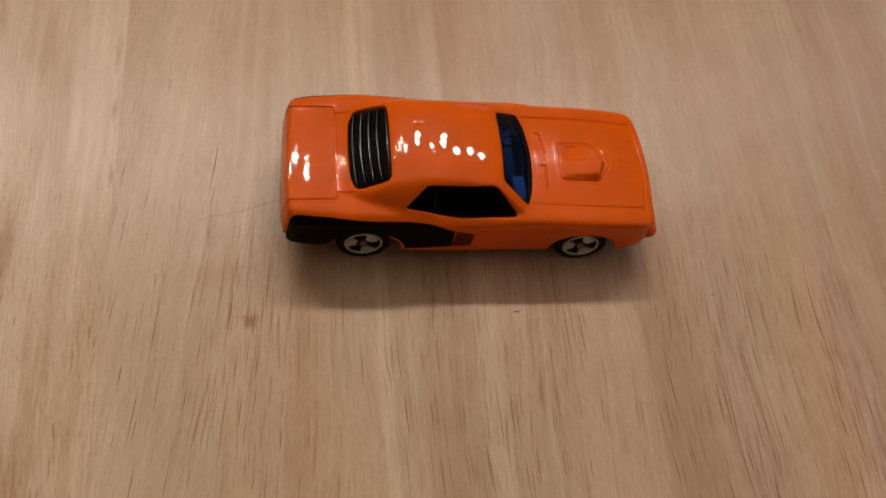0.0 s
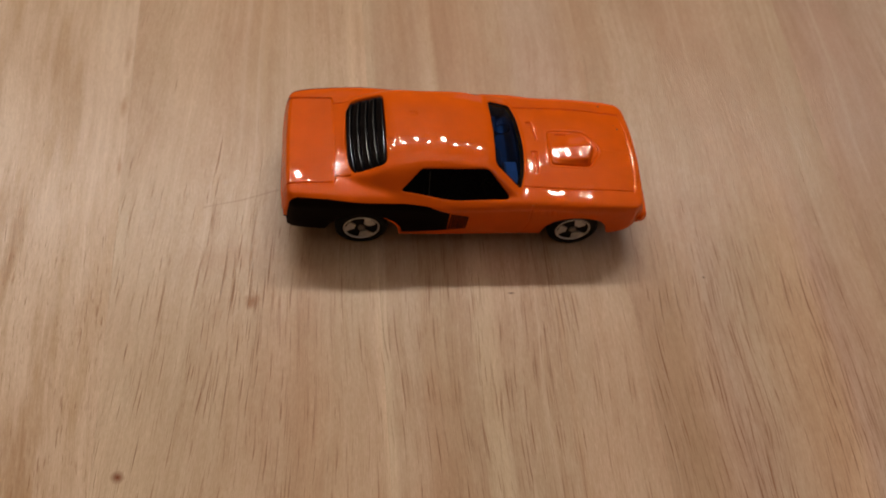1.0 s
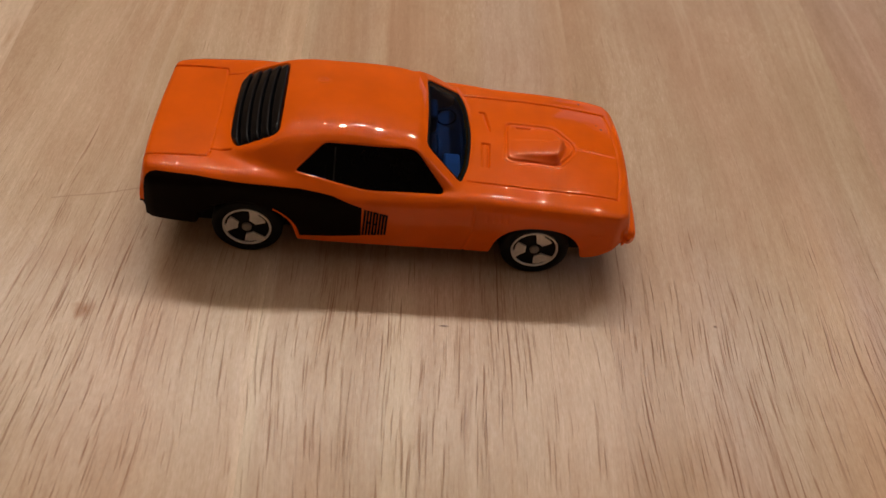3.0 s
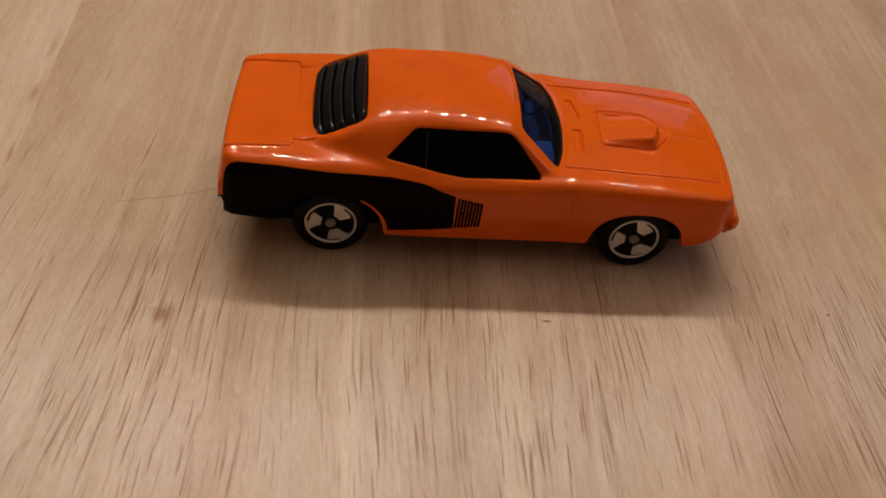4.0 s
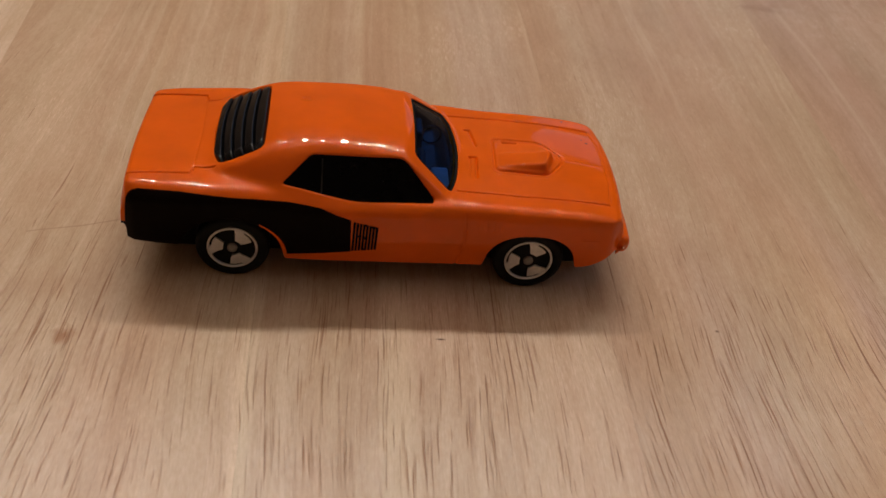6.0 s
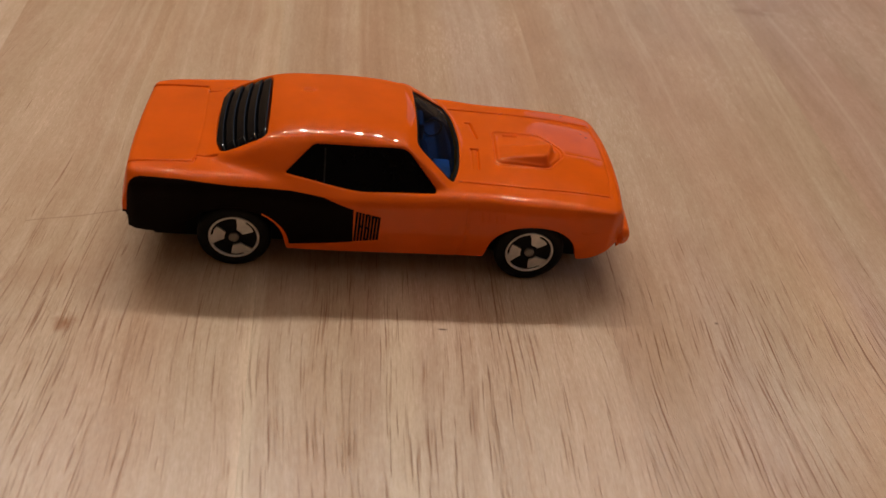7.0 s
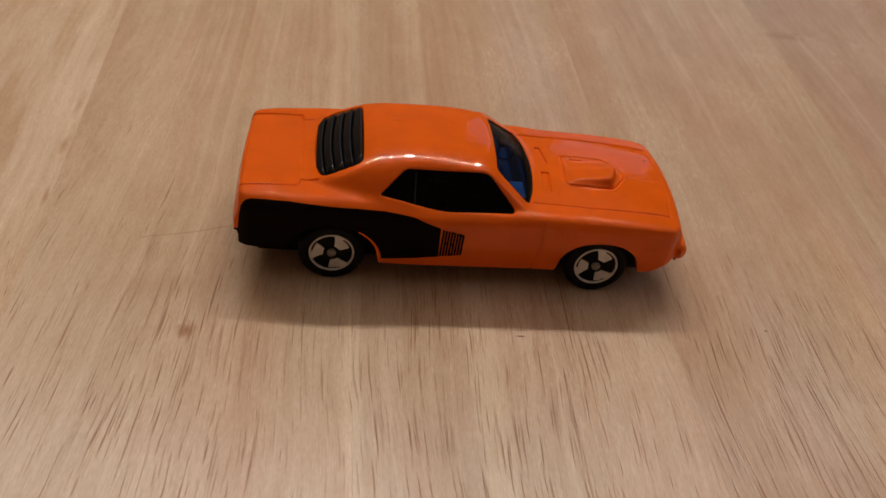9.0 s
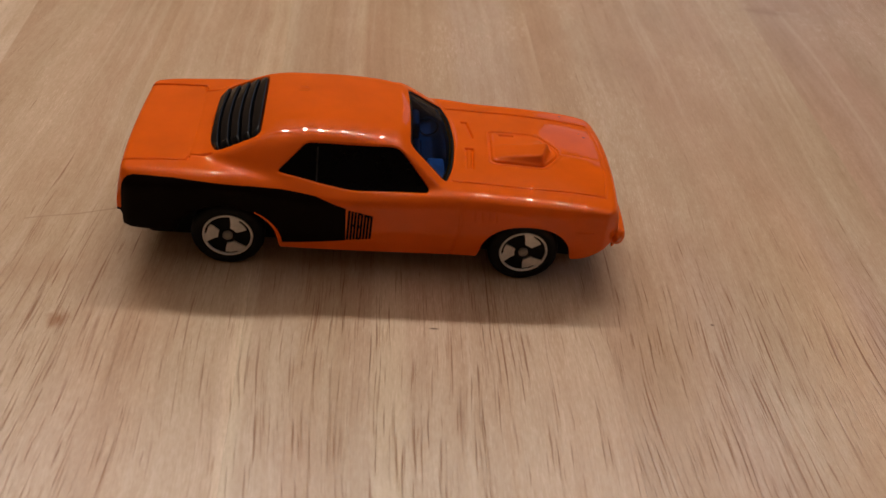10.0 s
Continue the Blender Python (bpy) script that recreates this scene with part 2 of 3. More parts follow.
ORANGE = paint("orange_enamel", (0.80, 0.117, 0.0014))
BLACK_PRINT = plain("black_print", (0.005, 0.002, 0.0012), 0.42, vary=0.2, scale=500, spec=0.04)
BLACK_PLASTIC = plain("black_plastic", (0.004, 0.004, 0.005), 0.15, vary=0.25, scale=700, bump=0.12, spec=0.28)
SEAL = plain("black_seal", (0.006, 0.006, 0.006), 0.6, vary=0.2, scale=700, spec=0.05)
CHASSIS_BLACK = plain("chassis_black", (0.005, 0.005, 0.005), 0.5, vary=0.3, scale=500, bump=0.3, spec=0.12)
TYRE_BLACK = plain("tyre_black", (0.006, 0.0055, 0.0055), 0.45, vary=0.3, scale=900, bump=0.3, spec=0.12)
SILVER = plain("silver_foil", (0.74, 0.73, 0.72), 0.36, metal=0.5, vary=0.12, scale=900, bump=0.3)
HUB_GREY = plain("hub_grey", (0.24, 0.22, 0.20), 0.4, metal=0.4, vary=0.2, scale=900)
DARK_GLASS = plain("dark_window", (0.0015, 0.0015, 0.002), 0.06, vary=0.3, scale=300, spec=0.06)
RIB = plain("smoked_rib", (0.012, 0.011, 0.011), 0.3, vary=0.3, scale=900, spec=0.2)
CHIP = plain("bare_metal", (0.10, 0.035, 0.018), 0.5, metal=0.3, vary=0.3, scale=2000)
BLUE_GLASS = tinted_glass("blue_window", (0.20, 0.45, 0.90))
INTERIOR = plain("cabin_plastic", (0.05, 0.05, 0.054), 0.5, vary=0.2, scale=600, bump=0.2)
SEAT = plain("seat_plastic", (0.06, 0.06, 0.064), 0.5, vary=0.2, scale=600, bump=0.2)
# this paleness stands in for light falling through the screen
DASH_LIT = plain("lit_dash_plastic", (0.75, 0.76, 0.78), 0.4, vary=0.1, scale=600)
WOOD = wood("rubberwood")
MOTTLED = wood("mottled_rubberwood", True)


# ---- mesh helpers ----
def part(name, bm, mat, parent=None, label="", smooth=True, scale=MM):
    """Links a bmesh, modelled in millimetres, as one mesh object."""
    me = bpy.data.meshes.new(name)
    if scale != 1:
        bmesh.ops.scale(bm, vec=(scale, scale, scale), verts=bm.verts)
    bm.to_mesh(me)
    bm.free()
    if smooth:
        me.polygons.foreach_set("use_smooth", [True] * len(me.polygons))
    me.materials.append(mat)
    ob = new(name, me)
    if parent:
        ob.parent = parent
    if label:
        ob["label"] = label
    return ob


def raw_part(name, verts, faces, mat, parent=None, label="", smooth=True):
    """Links arrays of vertices (millimetres) and faces as one mesh object."""
    me = bpy.data.meshes.new(name)
    me.from_pydata((np.asarray(verts, float) * MM).tolist(), [], [list(map(int, f)) for f in faces])
    if smooth:
        me.polygons.foreach_set("use_smooth", [True] * len(me.polygons))
    me.update()
    me.materials.append(mat)
    ob = new(name, me)
    if parent:
        ob.parent = parent
    if label:
        ob["label"] = label
    return ob


def box(x0, x1, y0, y1, z0, z1, bevel=0.0, segments=2):
    bm = bmesh.new()
    bmesh.ops.create_cube(bm, size=1)
    for v in bm.verts:
        v.co = Vector((x0 + (v.co.x + 0.5) * (x1 - x0), y0 + (v.co.y + 0.5) * (y1 - y0), z0 + (v.co.z + 0.5) * (z1 - z0)))
    if bevel:
        bmesh.ops.bevel(bm, geom=list(bm.edges), offset=bevel, segments=segments, profile=0.5, affect="EDGES")
    return bm


def lathe(profile, n=64, centre=(0, 0, 0), closed=False):
    """Turns (radius, y) pairs round the y axis through centre."""
    verts, faces = [], []
    k = len(profile)
    for i in range(n):
        a = 2 * math.pi * i / n
        for r, yy in profile:
            verts.append((centre[0] + r * math.cos(a), centre[1] + yy, centre[2] + r * math.sin(a)))
    for i in range(n):
        j = (i + 1) % n
        for q in range(k if closed else k - 1):
            p = (q + 1) % k
            faces.append((i * k + q, i * k + p, j * k + p, j * k + q))
    return verts, faces


def rounded(points, radius, n=6):
    """A closed outline with its corners rounded; radius may be one for each corner."""
    out = []
    m = len(points)
    for i in range(m):
        p0, p1, p2 = (np.array(points[(i + d) % m], float) for d in (-1, 0, 1))
        r = radius[i] if isinstance(radius, (list, tuple)) else radius
        a, b = p0 - p1, p2 - p1
        ra, rb = min(r, np.linalg.norm(a) * 0.48), min(r, np.linalg.norm(b) * 0.48)
        s, e = p1 + a / np.linalg.norm(a) * ra, p1 + b / np.linalg.norm(b) * rb
        for t in np.linspace(0, 1, n):
            out.append((1 - t) ** 2 * s + 2 * t * (1 - t) * p1 + t ** 2 * e)
    return np.array(out)


def outline_distance(px, py, poly):
    """Signed distance to a closed outline, negative inside."""
    d = np.full(px.shape, 1e9)
    inside = np.zeros(px.shape, bool)
    m = len(poly)
    for i in range(m):
        a, b = poly[i], poly[(i + 1) % m]
        ex, ey = b - a
        wx, wy = px - a[0], py - a[1]
        t = np.clip((wx * ex + wy * ey) / (ex * ex + ey * ey + 1e-12), 0, 1)
        d = np.minimum(d, np.hypot(wx - ex * t, wy - ey * t))
        c = ((a[1] <= py) & (b[1] > py)) | ((b[1] <= py) & (a[1] > py))
        xi = a[0] + (py - a[1]) * ex / (ey if abs(ey) > 1e-12 else 1e-12)
        inside ^= c & (px < xi)
    return np.where(inside, -d, d)


def line_distance(px, py, line):
    d = np.full(px.shape, 1e9)
    for a, b in zip(line[:-1], line[1:]):
        ex, ey = b[0] - a[0], b[1] - a[1]
        wx, wy = px - a[0], py - a[1]
        t = np.clip((wx * ex + wy * ey) / (ex * ex + ey * ey + 1e-12), 0, 1)
        d = np.minimum(d, np.hypot(wx - ex * t, wy - ey * t))
    return d


def smoothstep(a, b, v):
    t = np.clip((v - a) / (b - a), 0, 1)
    return t * t * (3 - 2 * t)


def smin(a, b, k):
    h = np.clip(0.5 + 0.5 * (b - a) / k, 0, 1)
    return b + (a - b) * h - k * h * (1 - h)


def smax(a, b, k):
    return -smin(-a, -b, k)


def curve_at(table, v):
    """A smooth curve through (place, value) pairs."""
    xs = np.array([p[0] for p in table], float)
    ys = np.array([p[1] for p in table], float)
    m = np.gradient(ys, xs)
    i = np.clip(np.searchsorted(xs, v) - 1, 0, len(xs) - 2)
    h = xs[i + 1] - xs[i]
    t = np.clip((v - xs[i]) / h, 0, 1)
    return (2 * t**3 - 3 * t**2 + 1) * ys[i] + (t**3 - 2 * t**2 + t) * h * m[i] + (-2 * t**3 + 3 * t**2) * ys[i + 1] + (t**3 - t**2) * h * m[i + 1]


# ---- the toy car: shape of its cast body, in millimetres, x ahead, y to its left ----
REAR_X, FRONT_X, HUB_R, TRACK = -21.5, 21.5, 5.2, 13.8
TAIL, NOSE = -36.5, 35.3
DECK = [(-37, 14.85), (-34, 15.1), (-27, 15.35), (-20, 15.6), (-10, 14.7), (0, 14.3), (10, 14.45), (17, 14.3), (25, 13.95), (33, 13.2), (36, 12.8)]
CROWN = [(-38, 0.07), (-27, 0.07), (-24, 0.1), (-10, 0.1), (10, 0.2), (20, 0.35), (33, 0.3), (36, 0.15)]
SHOULDER = [(-37, 14.05), (-34, 14.5), (-28, 14.9), (-21, 15.15), (-15.5, 14.7), (-11, 14.05), (-3, 13.85), (9, 14.05), (17, 13.75), (25, 13.45), (34, 12.7), (36, 12.4)]
SHOULDER_Y = [(-37, 13.2), (-30, 13.7), (-20, 14.1), (-12, 14.05), (0, 13.85), (10, 13.9), (25, 14.05), (34, 13.6), (36, 13.3)]
SIDE_Y = [(-37, 14.2), (-30, 14.9), (-20, 15.2), (-12, 15.1), (0, 14.9), (14, 14.6), (25, 14.6), (34, 13.9), (36, 13.6)]
GREEN_Y = [(-27, 6.5), (-25, 8.9), (-24, 9.7), (-22.1, 11.0), (-18.4, 12.3), (-14.5, 12.95), (-11, 12.55), (-7, 12.2), (0, 12.0), (6, 11.8), (12, 11.5)]
GREEN_SLOPE = [(-26, 0.9), (-20, 1.1), (-14, 1.25), (-10, 1.35), (-4, 1.62), (6, 1.66), (12, 1.66)]


def plan_taper(x):
    return 0.6 * np.clip((TAIL + 1.6 - x) / 1.6, 0, 1) ** 2 + 1.0 * np.clip((x - NOSE + 1.8) / 1.8, 0, 1) ** 2


def shoulder_y(x):
    return curve_at(SHOULDER_Y, x) - plan_taper(x)


def top_height(x, y):
    ay = np.abs(y)
    ws = shoulder_y(x)
    deck = curve_at(DECK, x) + curve_at(CROWN, x) * (1 - np.clip(ay / 10, 0, 1) ** 2)
    edge = np.clip((ay - 10) / np.maximum(ws - 10, 0.1), 0, 1)
    deck = deck + (curve_at(SHOULDER, x) - deck) * edge**7
    deck = deck - 0.35 * np.clip((TAIL + 0.8 - x) / 0.8, 0, 1) ** 2 - 0.5 * np.clip((x - NOSE + 1.2) / 1.2, 0, 1) ** 2
    # the cast lid and roof sit a hair out of level
    deck = deck - 0.0105 * y * smoothstep(-25, -27.5, x) * (1 - edge)
    roof = 20.6 - 0.009 * y - 0.001 * y**2 - 0.000088 * y**4 - 0.0078 * (x + 7.6) ** 2
    side = 15.7 + (curve_at(GREEN_Y, np.clip(x, -27, 12)) - ay) * curve_at(GREEN_SLOPE, np.clip(x, -26, 12))
    screen = 14.55 + (10.9 - 0.0175 * y**2 - x) * 0.685
    back = 15.9 + (x + 25.1 - 0.012 * y**2) * 0.47
    green = smin(smin(smin(roof, side, 1.1), screen, 0.5), back, 0.5)
    # the scoop on the bonnet: a steep wall on one side, a gentle slope on the other, its mouth pointed ahead
    sx = np.clip((x - 16.6) / 7.6, 0, 1)
    off = y + 0.4
    front = 25.3 - 0.36 * np.abs(off)
    flank = np.where(off < 0, np.clip((off + 4.05) / 0.7, 0, 1), smoothstep(4.1, -2.4, off))
    scoop = (1.3 + 0.35 * sx**6) * sx**0.55 * flank * np.clip((front + 0.15 - x) / 0.4, 0, 1)
    return smax(deck, green, 0.7) + scoop


def bottom(x):
    z = np.where(x < REAR_X, 5.9 + 0.15 * np.clip((-33.5 - x) / 3, 0, 1) ** 2, 4.1)
    z = np.where(x > 24, 4.5 + 0.034 * np.clip(x - 28.5, 0, 9) ** 2 * 1.6, z)
    for cx, cz, a, b in ((REAR_X, 5.0, 7.15, 6.0), (FRONT_X - 0.1, 4.9, 6.75, 5.3)):
        q = np.abs((x - cx) / a)
        z = np.where(q < 1, np.maximum(z, cz + b * np.sqrt(np.clip(1 - q**2.3, 0, 1))), z)
    return z


# outlines of the glazing
SCREEN = rounded([(3.75, 7.9), (3.95, 0), (3.75, -7.9), (9.1, -10.6), (10.25, -7), (10.9, 0), (10.25, 7), (9.1, 10.6)], [0.9, 3, 0.9, 0.7, 2, 3, 2, 0.7])
LOUVRE = rounded([(-17.5, 8.5), (-17.4, 0), (-17.5, -8.5), (-23.8, -9.0), (-24.7, -5), (-24.95, 0), (-24.7, 5), (-23.8, 9.0)], [1.2, 3, 1.2, 1.6, 2, 3, 2, 1.6])
SIDE_WINDOW = rounded([(-14.7, 16.05), (-10.9, 19.2), (1.0, 19.25), (2.4, 18.9), (6.7, 14.35), (0, 14.2), (-4.5, 14.15), (-8.2, 14.65)], [0.35, 0.6, 2, 1.0, 0.6, 2, 2, 2], 5)

# grooves cut in the casting: lines seen from above (x, y) and from the side (x, z)
def both(line):
    return [line, [(x, -y) for x, y in line]]


TOP_GROOVES = []
for ln in both([(-36.9, 10.6), (-27.3, 10.5), (-27.1, 9.6)]) + both([(-27.0, 9.0), (-24.2, 9.2)]):
    TOP_GROOVES.append((ln, 0.125, 0.30))
# cast lips beside the long joints
for ln in both([(-36.5, 10.95), (-27.4, 10.85)]) + both([(10.6, 10.5), (20, 10.78), (32.6, 10.4)]):
    TOP_GROOVES.append((ln, 0.17, -0.035))
TOP_GROOVES.append(([(-27.1, 10.0), (-26.9, 0), (-27.1, -10.0)], 0.16, 0.08))
for ln in both([(10.0, 10.1), (20, 10.4), (32.8, 10.0)]):
    TOP_GROOVES.append((ln, 0.125, 0.30))
TOP_GROOVES.append(([(32.8, 10.0), (33.6, 5), (33.8, 0), (33.6, -5), (32.8, -10.0)], 0.16, 0.13))
pent = rounded([(16.4, 3.9), (23.8, 3.9), (26.7, 0.5), (26.7, -1.3), (24.1, -4.85), (16.1, -4.6)], [1.1, 1.2, 0.8, 0.8, 1.0, 1.1])
TOP_GROOVES.append((list(pent) + [pent[0]], 0.14, 0.20))
TOP_GROOVES.append(([(18.0, 3.0), (20.0, 3.05)], 0.16, 0.3))
for p in (0.36, -0.34):
    ring = rounded([(16.4 - p, 3.9 + p), (23.8 + p * 0.5, 3.9 + p), (26.7 + p, 0.5), (26.7 + p, -1.3), (24.1 + p * 0.5, -4.85 - p), (16.1 - p, -4.6 - p)], [1.1, 1.2, 0.8, 0.8, 1.0, 1.1])
    TOP_GROOVES.append((list(ring) + [ring[0]], 0.2, -0.08))
TOP_GROOVES.append(([(12.3, 6.1), (13.0, 6.1), (13.7, 1.7)], 0.15, 0.42))
TOP_GROOVES.append(([(12.5, -1.45), (13.5, -1.5), (13.2, -6.6)], 0.15, 0.42))
TOP_GROOVES.append(([(12.5, -1.5), (12.3, -6.6)], 0.14, 0.14))
TOP_GROOVES.append(([(26.8, -0.4), (33.5, -0.6)], 0.15, 0.05))
# a small dent in the roof
TOP_GROOVES.append(([(-12.3, 2.9), (-11.6, 2.9)], 0.5, 0.22))
SIDE_GROOVES = [([(11.1, 13.4), (11.4, 9.0), (10.5, 4.3)], 0.16, 0.16)]
for i in range(4):
    SIDE_GROOVES.append(([(13.1 + 1.05 * i, 12.4), (13.25 + 1.05 * i, 10.9)], 0.15, 0.1))
SIDE_GROOVES.append(([(28.6, 9.6), (31.0, 9.5)], 0.14, 0.08))


def car_body(parent):
    xs = np.linspace(TAIL, NOSE, 640)
    ny, ns = 240, 88
    X, Y, Z = [], [], []
    t = np.linspace(0, 1, ns)
    v = np.linspace(-1, 1, ny)
    ws, zs, zb, wm = shoulder_y(xs), top_height(xs, shoulder_y(xs)), bottom(xs), curve_at(SIDE_Y, xs) - plan_taper(xs)
    XX = xs[:, None] + 0 * v
    YT = ws[:, None] * v
    ZT = top_height(XX, YT)
    zl = zs[:, None] + (zb - zs)[:, None] * t[1:]
    d = zs[:, None] - zl
    yl = wm[:, None] - (wm - ws)[:, None] * np.clip(1 - d / 1.6, 0, 1) ** 2 - 0.7 * (np.clip(d - 5, 0, 9) / 6) ** 2
    xl = xs[:, None] + 0 * t[1:]
    # turned-in lower lip
    k = np.linspace(0.15, 1, 6)
    yi = yl[:, -1:] - 1.6 * k
    zi = zl[:, -1:] + 0.25 * k
    xi = xs[:, None] + 0 * k
    right = (np.concatenate([xl, xi], 1), np.concatenate([yl, yi], 1), np.concatenate([zl, zi], 1))
    GX = np.concatenate([right[0][:, ::-1], XX, right[0]], 1)
    GY = np.concatenate([-right[1][:, ::-1], YT, right[1]], 1)
    GZ = np.concatenate([right[2][:, ::-1], ZT, right[2]], 1)
    # ends fold down over nose and tail
    def fold(i, sign, low, reach):
        rows = []
        for f in np.linspace(0.04, 1, 26):
            y = GY[i] * (1 - 0.02 * f)
            z = GZ[i] + (np.minimum(low, GZ[i]) - GZ[i]) * f
            if sign < 0:
                # the tail panel leans out a little and tucks in at its foot
                x = GX[i] - (reach * smoothstep(0, 0.6, f) + 0.2 * math.sqrt(f)) * smoothstep(7.4, 9.6, GZ[i])
            else:
                x = GX[i] + reach * math.sin(math.pi * min(1, f * 1.15)) + 0.25 * math.sqrt(f)
            rows.append((x, y, z))
        return rows
    tail = fold(0, -1, 8.4, 0.5)[::-1]
    nose = fold(-1, 1, 6.0, 0.45)
    GX = np.concatenate([[r[0] for r in tail], GX, [r[0] for r in nose]])
    GY = np.concatenate([[r[1] for r in tail], GY, [r[1] for r in nose]])
    GZ = np.concatenate([[r[2] for r in tail], GZ, [r[2] for r in nose]])
    for it in range(5):
        for A in (GX, GY, GZ):
            B = A.copy()
            B[1:-1] = 0.25 * A[:-2] + 0.5 * A[1:-1] + 0.25 * A[2:]
            A[:] = B
            B = A.copy()
            B[:, 1:-1] = 0.25 * A[:, :-2] + 0.5 * A[:, 1:-1] + 0.25 * A[:, 2:]
            A[:] = B
    # the left side is cast a little narrower, and the tail a little askew
    GY -= 0.5 * smoothstep(-4, -20, GX) * smoothstep(8, 13, GY)
    far_bonnet = smoothstep(8, 16, GX) * smoothstep(7, 13, GY)
    GY -= 0.35 * far_bonnet
    GZ -= 0.22 * far_bonnet
    GX += 0.6 * smoothstep(-14, 13, GY) * smoothstep(-31, -36, GX)
    # both ends bow out in plan
    GX -= 1.0 * (GY / 13) ** 2 * smoothstep(29, 35, GX) - 0.5 * (GY / 13) ** 2 * smoothstep(-31, -36, GX)
    P = np.stack([GX, GY, GZ], -1)
    nr, nc = GX.shape
    idx = np.arange(nr * nc).reshape(nr, nc)
    quads = np.stack([idx[:-1, :-1], idx[1:, :-1], idx[1:, 1:], idx[:-1, 1:]], -1).reshape(-1, 4)
    surface = BVHTree.FromPolygons([tuple(p) for p in P.reshape(-1, 3)[:, :].tolist()], quads.tolist())
    N = np.cross(np.gradient(P, axis=0), np.gradient(P, axis=1))
    N /= np.linalg.norm(N, axis=-1, keepdims=True) + 1e-12
    top = np.zeros((nr, nc), bool)
    s0 = ns - 1 + 6
    top[:, s0:s0 + ny] = True
    sink = np.zeros((nr, nc))
    for line, w, depth in TOP_GROOVES:
        sink += np.where(top, depth * np.exp(-(line_distance(GX, GY, line) / w) ** 2), 0)
    for line, w, depth in SIDE_GROOVES:
        sink += np.where(~top, depth * np.exp(-(line_distance(GX, GZ, line) / w) ** 2), 0)
    d_screen = np.where(top, outline_distance(GX, GY, SCREEN), 9)
    d_louvre = np.where(top, outline_distance(GX, GY, LOUVRE), 9)
    d_side = np.where(np.abs(GY) > 6, outline_distance(GX, GZ, SIDE_WINDOW), 9)
    sink += 0.55 * smoothstep(0.14, -0.14, d_screen) + 0.6 * smoothstep(0.14, -0.14, d_louvre) + 0.5 * smoothstep(0.13, -0.13, d_side)
    P2 = P - N * sink[..., None] * np.sign(N[nr // 2, nc // 2, 2])
    # the cabin is hollow under the windscreen
    deep = smoothstep(-0.55, -0.8, d_screen)
    P2[..., 2] = P2[..., 2] * (1 - deep) + (12.9 + 0.9 * smoothstep(7.5, 9.5, P2[..., 0])) * deep
    inner = (d_screen < -0.45)
    cell = inner[:-1, :-1] & inner[1:, :-1] & inner[1:, 1:] & inner[:-1, 1:]
    cell = cell.reshape(-1)
    flat = P2.reshape(-1, 3)
    col_i = np.tile(np.arange(nc - 1), nr - 1)
    mid_x = flat[quads].mean(1)[:, 0]
    lip = ((col_i < 18) | (col_i >= nc - 19)) & (mid_x > -35.8) & (mid_x < -17.6)
    mid_y, mid_z = flat[quads].mean(1)[:, 1], flat[quads].mean(1)[:, 2]
    # the lower tail corners are printed too
    lip |= (mid_x < -35.6) & (mid_z < 8.9) & (np.abs(mid_y) > 9)
    for name, pick in (("arch_edge", lip & (mid_y < 0)), ("arch_edge", lip & (mid_y >= 0))):
        own = np.unique(quads[pick])
        back = np.full(len(flat), -1)
        back[own] = np.arange(len(own))
        raw_part(name, flat[own], back[quads[pick]], BLACK_PRINT, parent, "black printed rear wheel arch edge")
    raw_part("body_shell", flat, quads[~cell & ~lip], ORANGE, parent)
    used = np.unique(quads[cell])
    remap = np.full(len(flat), -1)
    remap[used] = np.arange(len(used))
    raw_part("cabin_interior", flat[used], remap[quads[cell]], INTERIOR, parent, "grey plastic cabin tub behind the windscreen")
    return surface


def patch(outline, step, caster, lift, holes=()):
    """A sheet inside a flat outline, laid on the body: caster gives place and normal for a flat point."""
    dense = []
    for p, q in zip(outline, np.roll(outline, -1, 0)):
        k = max(1, int(np.ceil(np.linalg.norm(q - p) / (step * 0.7))))
        dense += [p + (q - p) * i / k for i in range(k)]
    outline = np.array(dense)
    pts = [Vector((float(a), float(b))) for a, b in outline]
    n = len(pts)
    edges = [(i, (i + 1) % n) for i in range(n)]
    lo, hi = outline.min(0), outline.max(0)
    gx, gy = np.meshgrid(np.arange(lo[0], hi[0], step), np.arange(lo[1], hi[1], step))
    d = outline_distance(gx.ravel(), gy.ravel(), outline)
    for a, b, dd in zip(gx.ravel(), gy.ravel(), d):
        if dd < -step * 0.4:
            pts.append(Vector((float(a), float(b))))
    vs, _, fs, _, _, _ = delaunay_2d_cdt(pts, edges, [], 1, 1e-5)
    out = []
    for p in vs:
        co, no = caster(p[0], p[1])
        out.append(co + no * lift)
    return [tuple(p) for p in out], [tuple(f) for f in fs]


def from_above(surface):
    def cast(a, b):
        co, no, _, _ = surface.ray_cast(Vector((a, b, 60)), Vector((0, 0, -1)))
        return co, (no if no.z > 0 else -no)
    return cast


def from_side(surface, side):
    def cast(a, b):
        co, no, _, _ = surface.ray_cast(Vector((a, 60 * side, b)), Vector((0, -side, 0)))
        if co is None:
            co, no, _, _ = surface.find_nearest(Vector((a, 14 * side, b)))
        return co, (no if no.y * side > 0 else -no)
    return cast


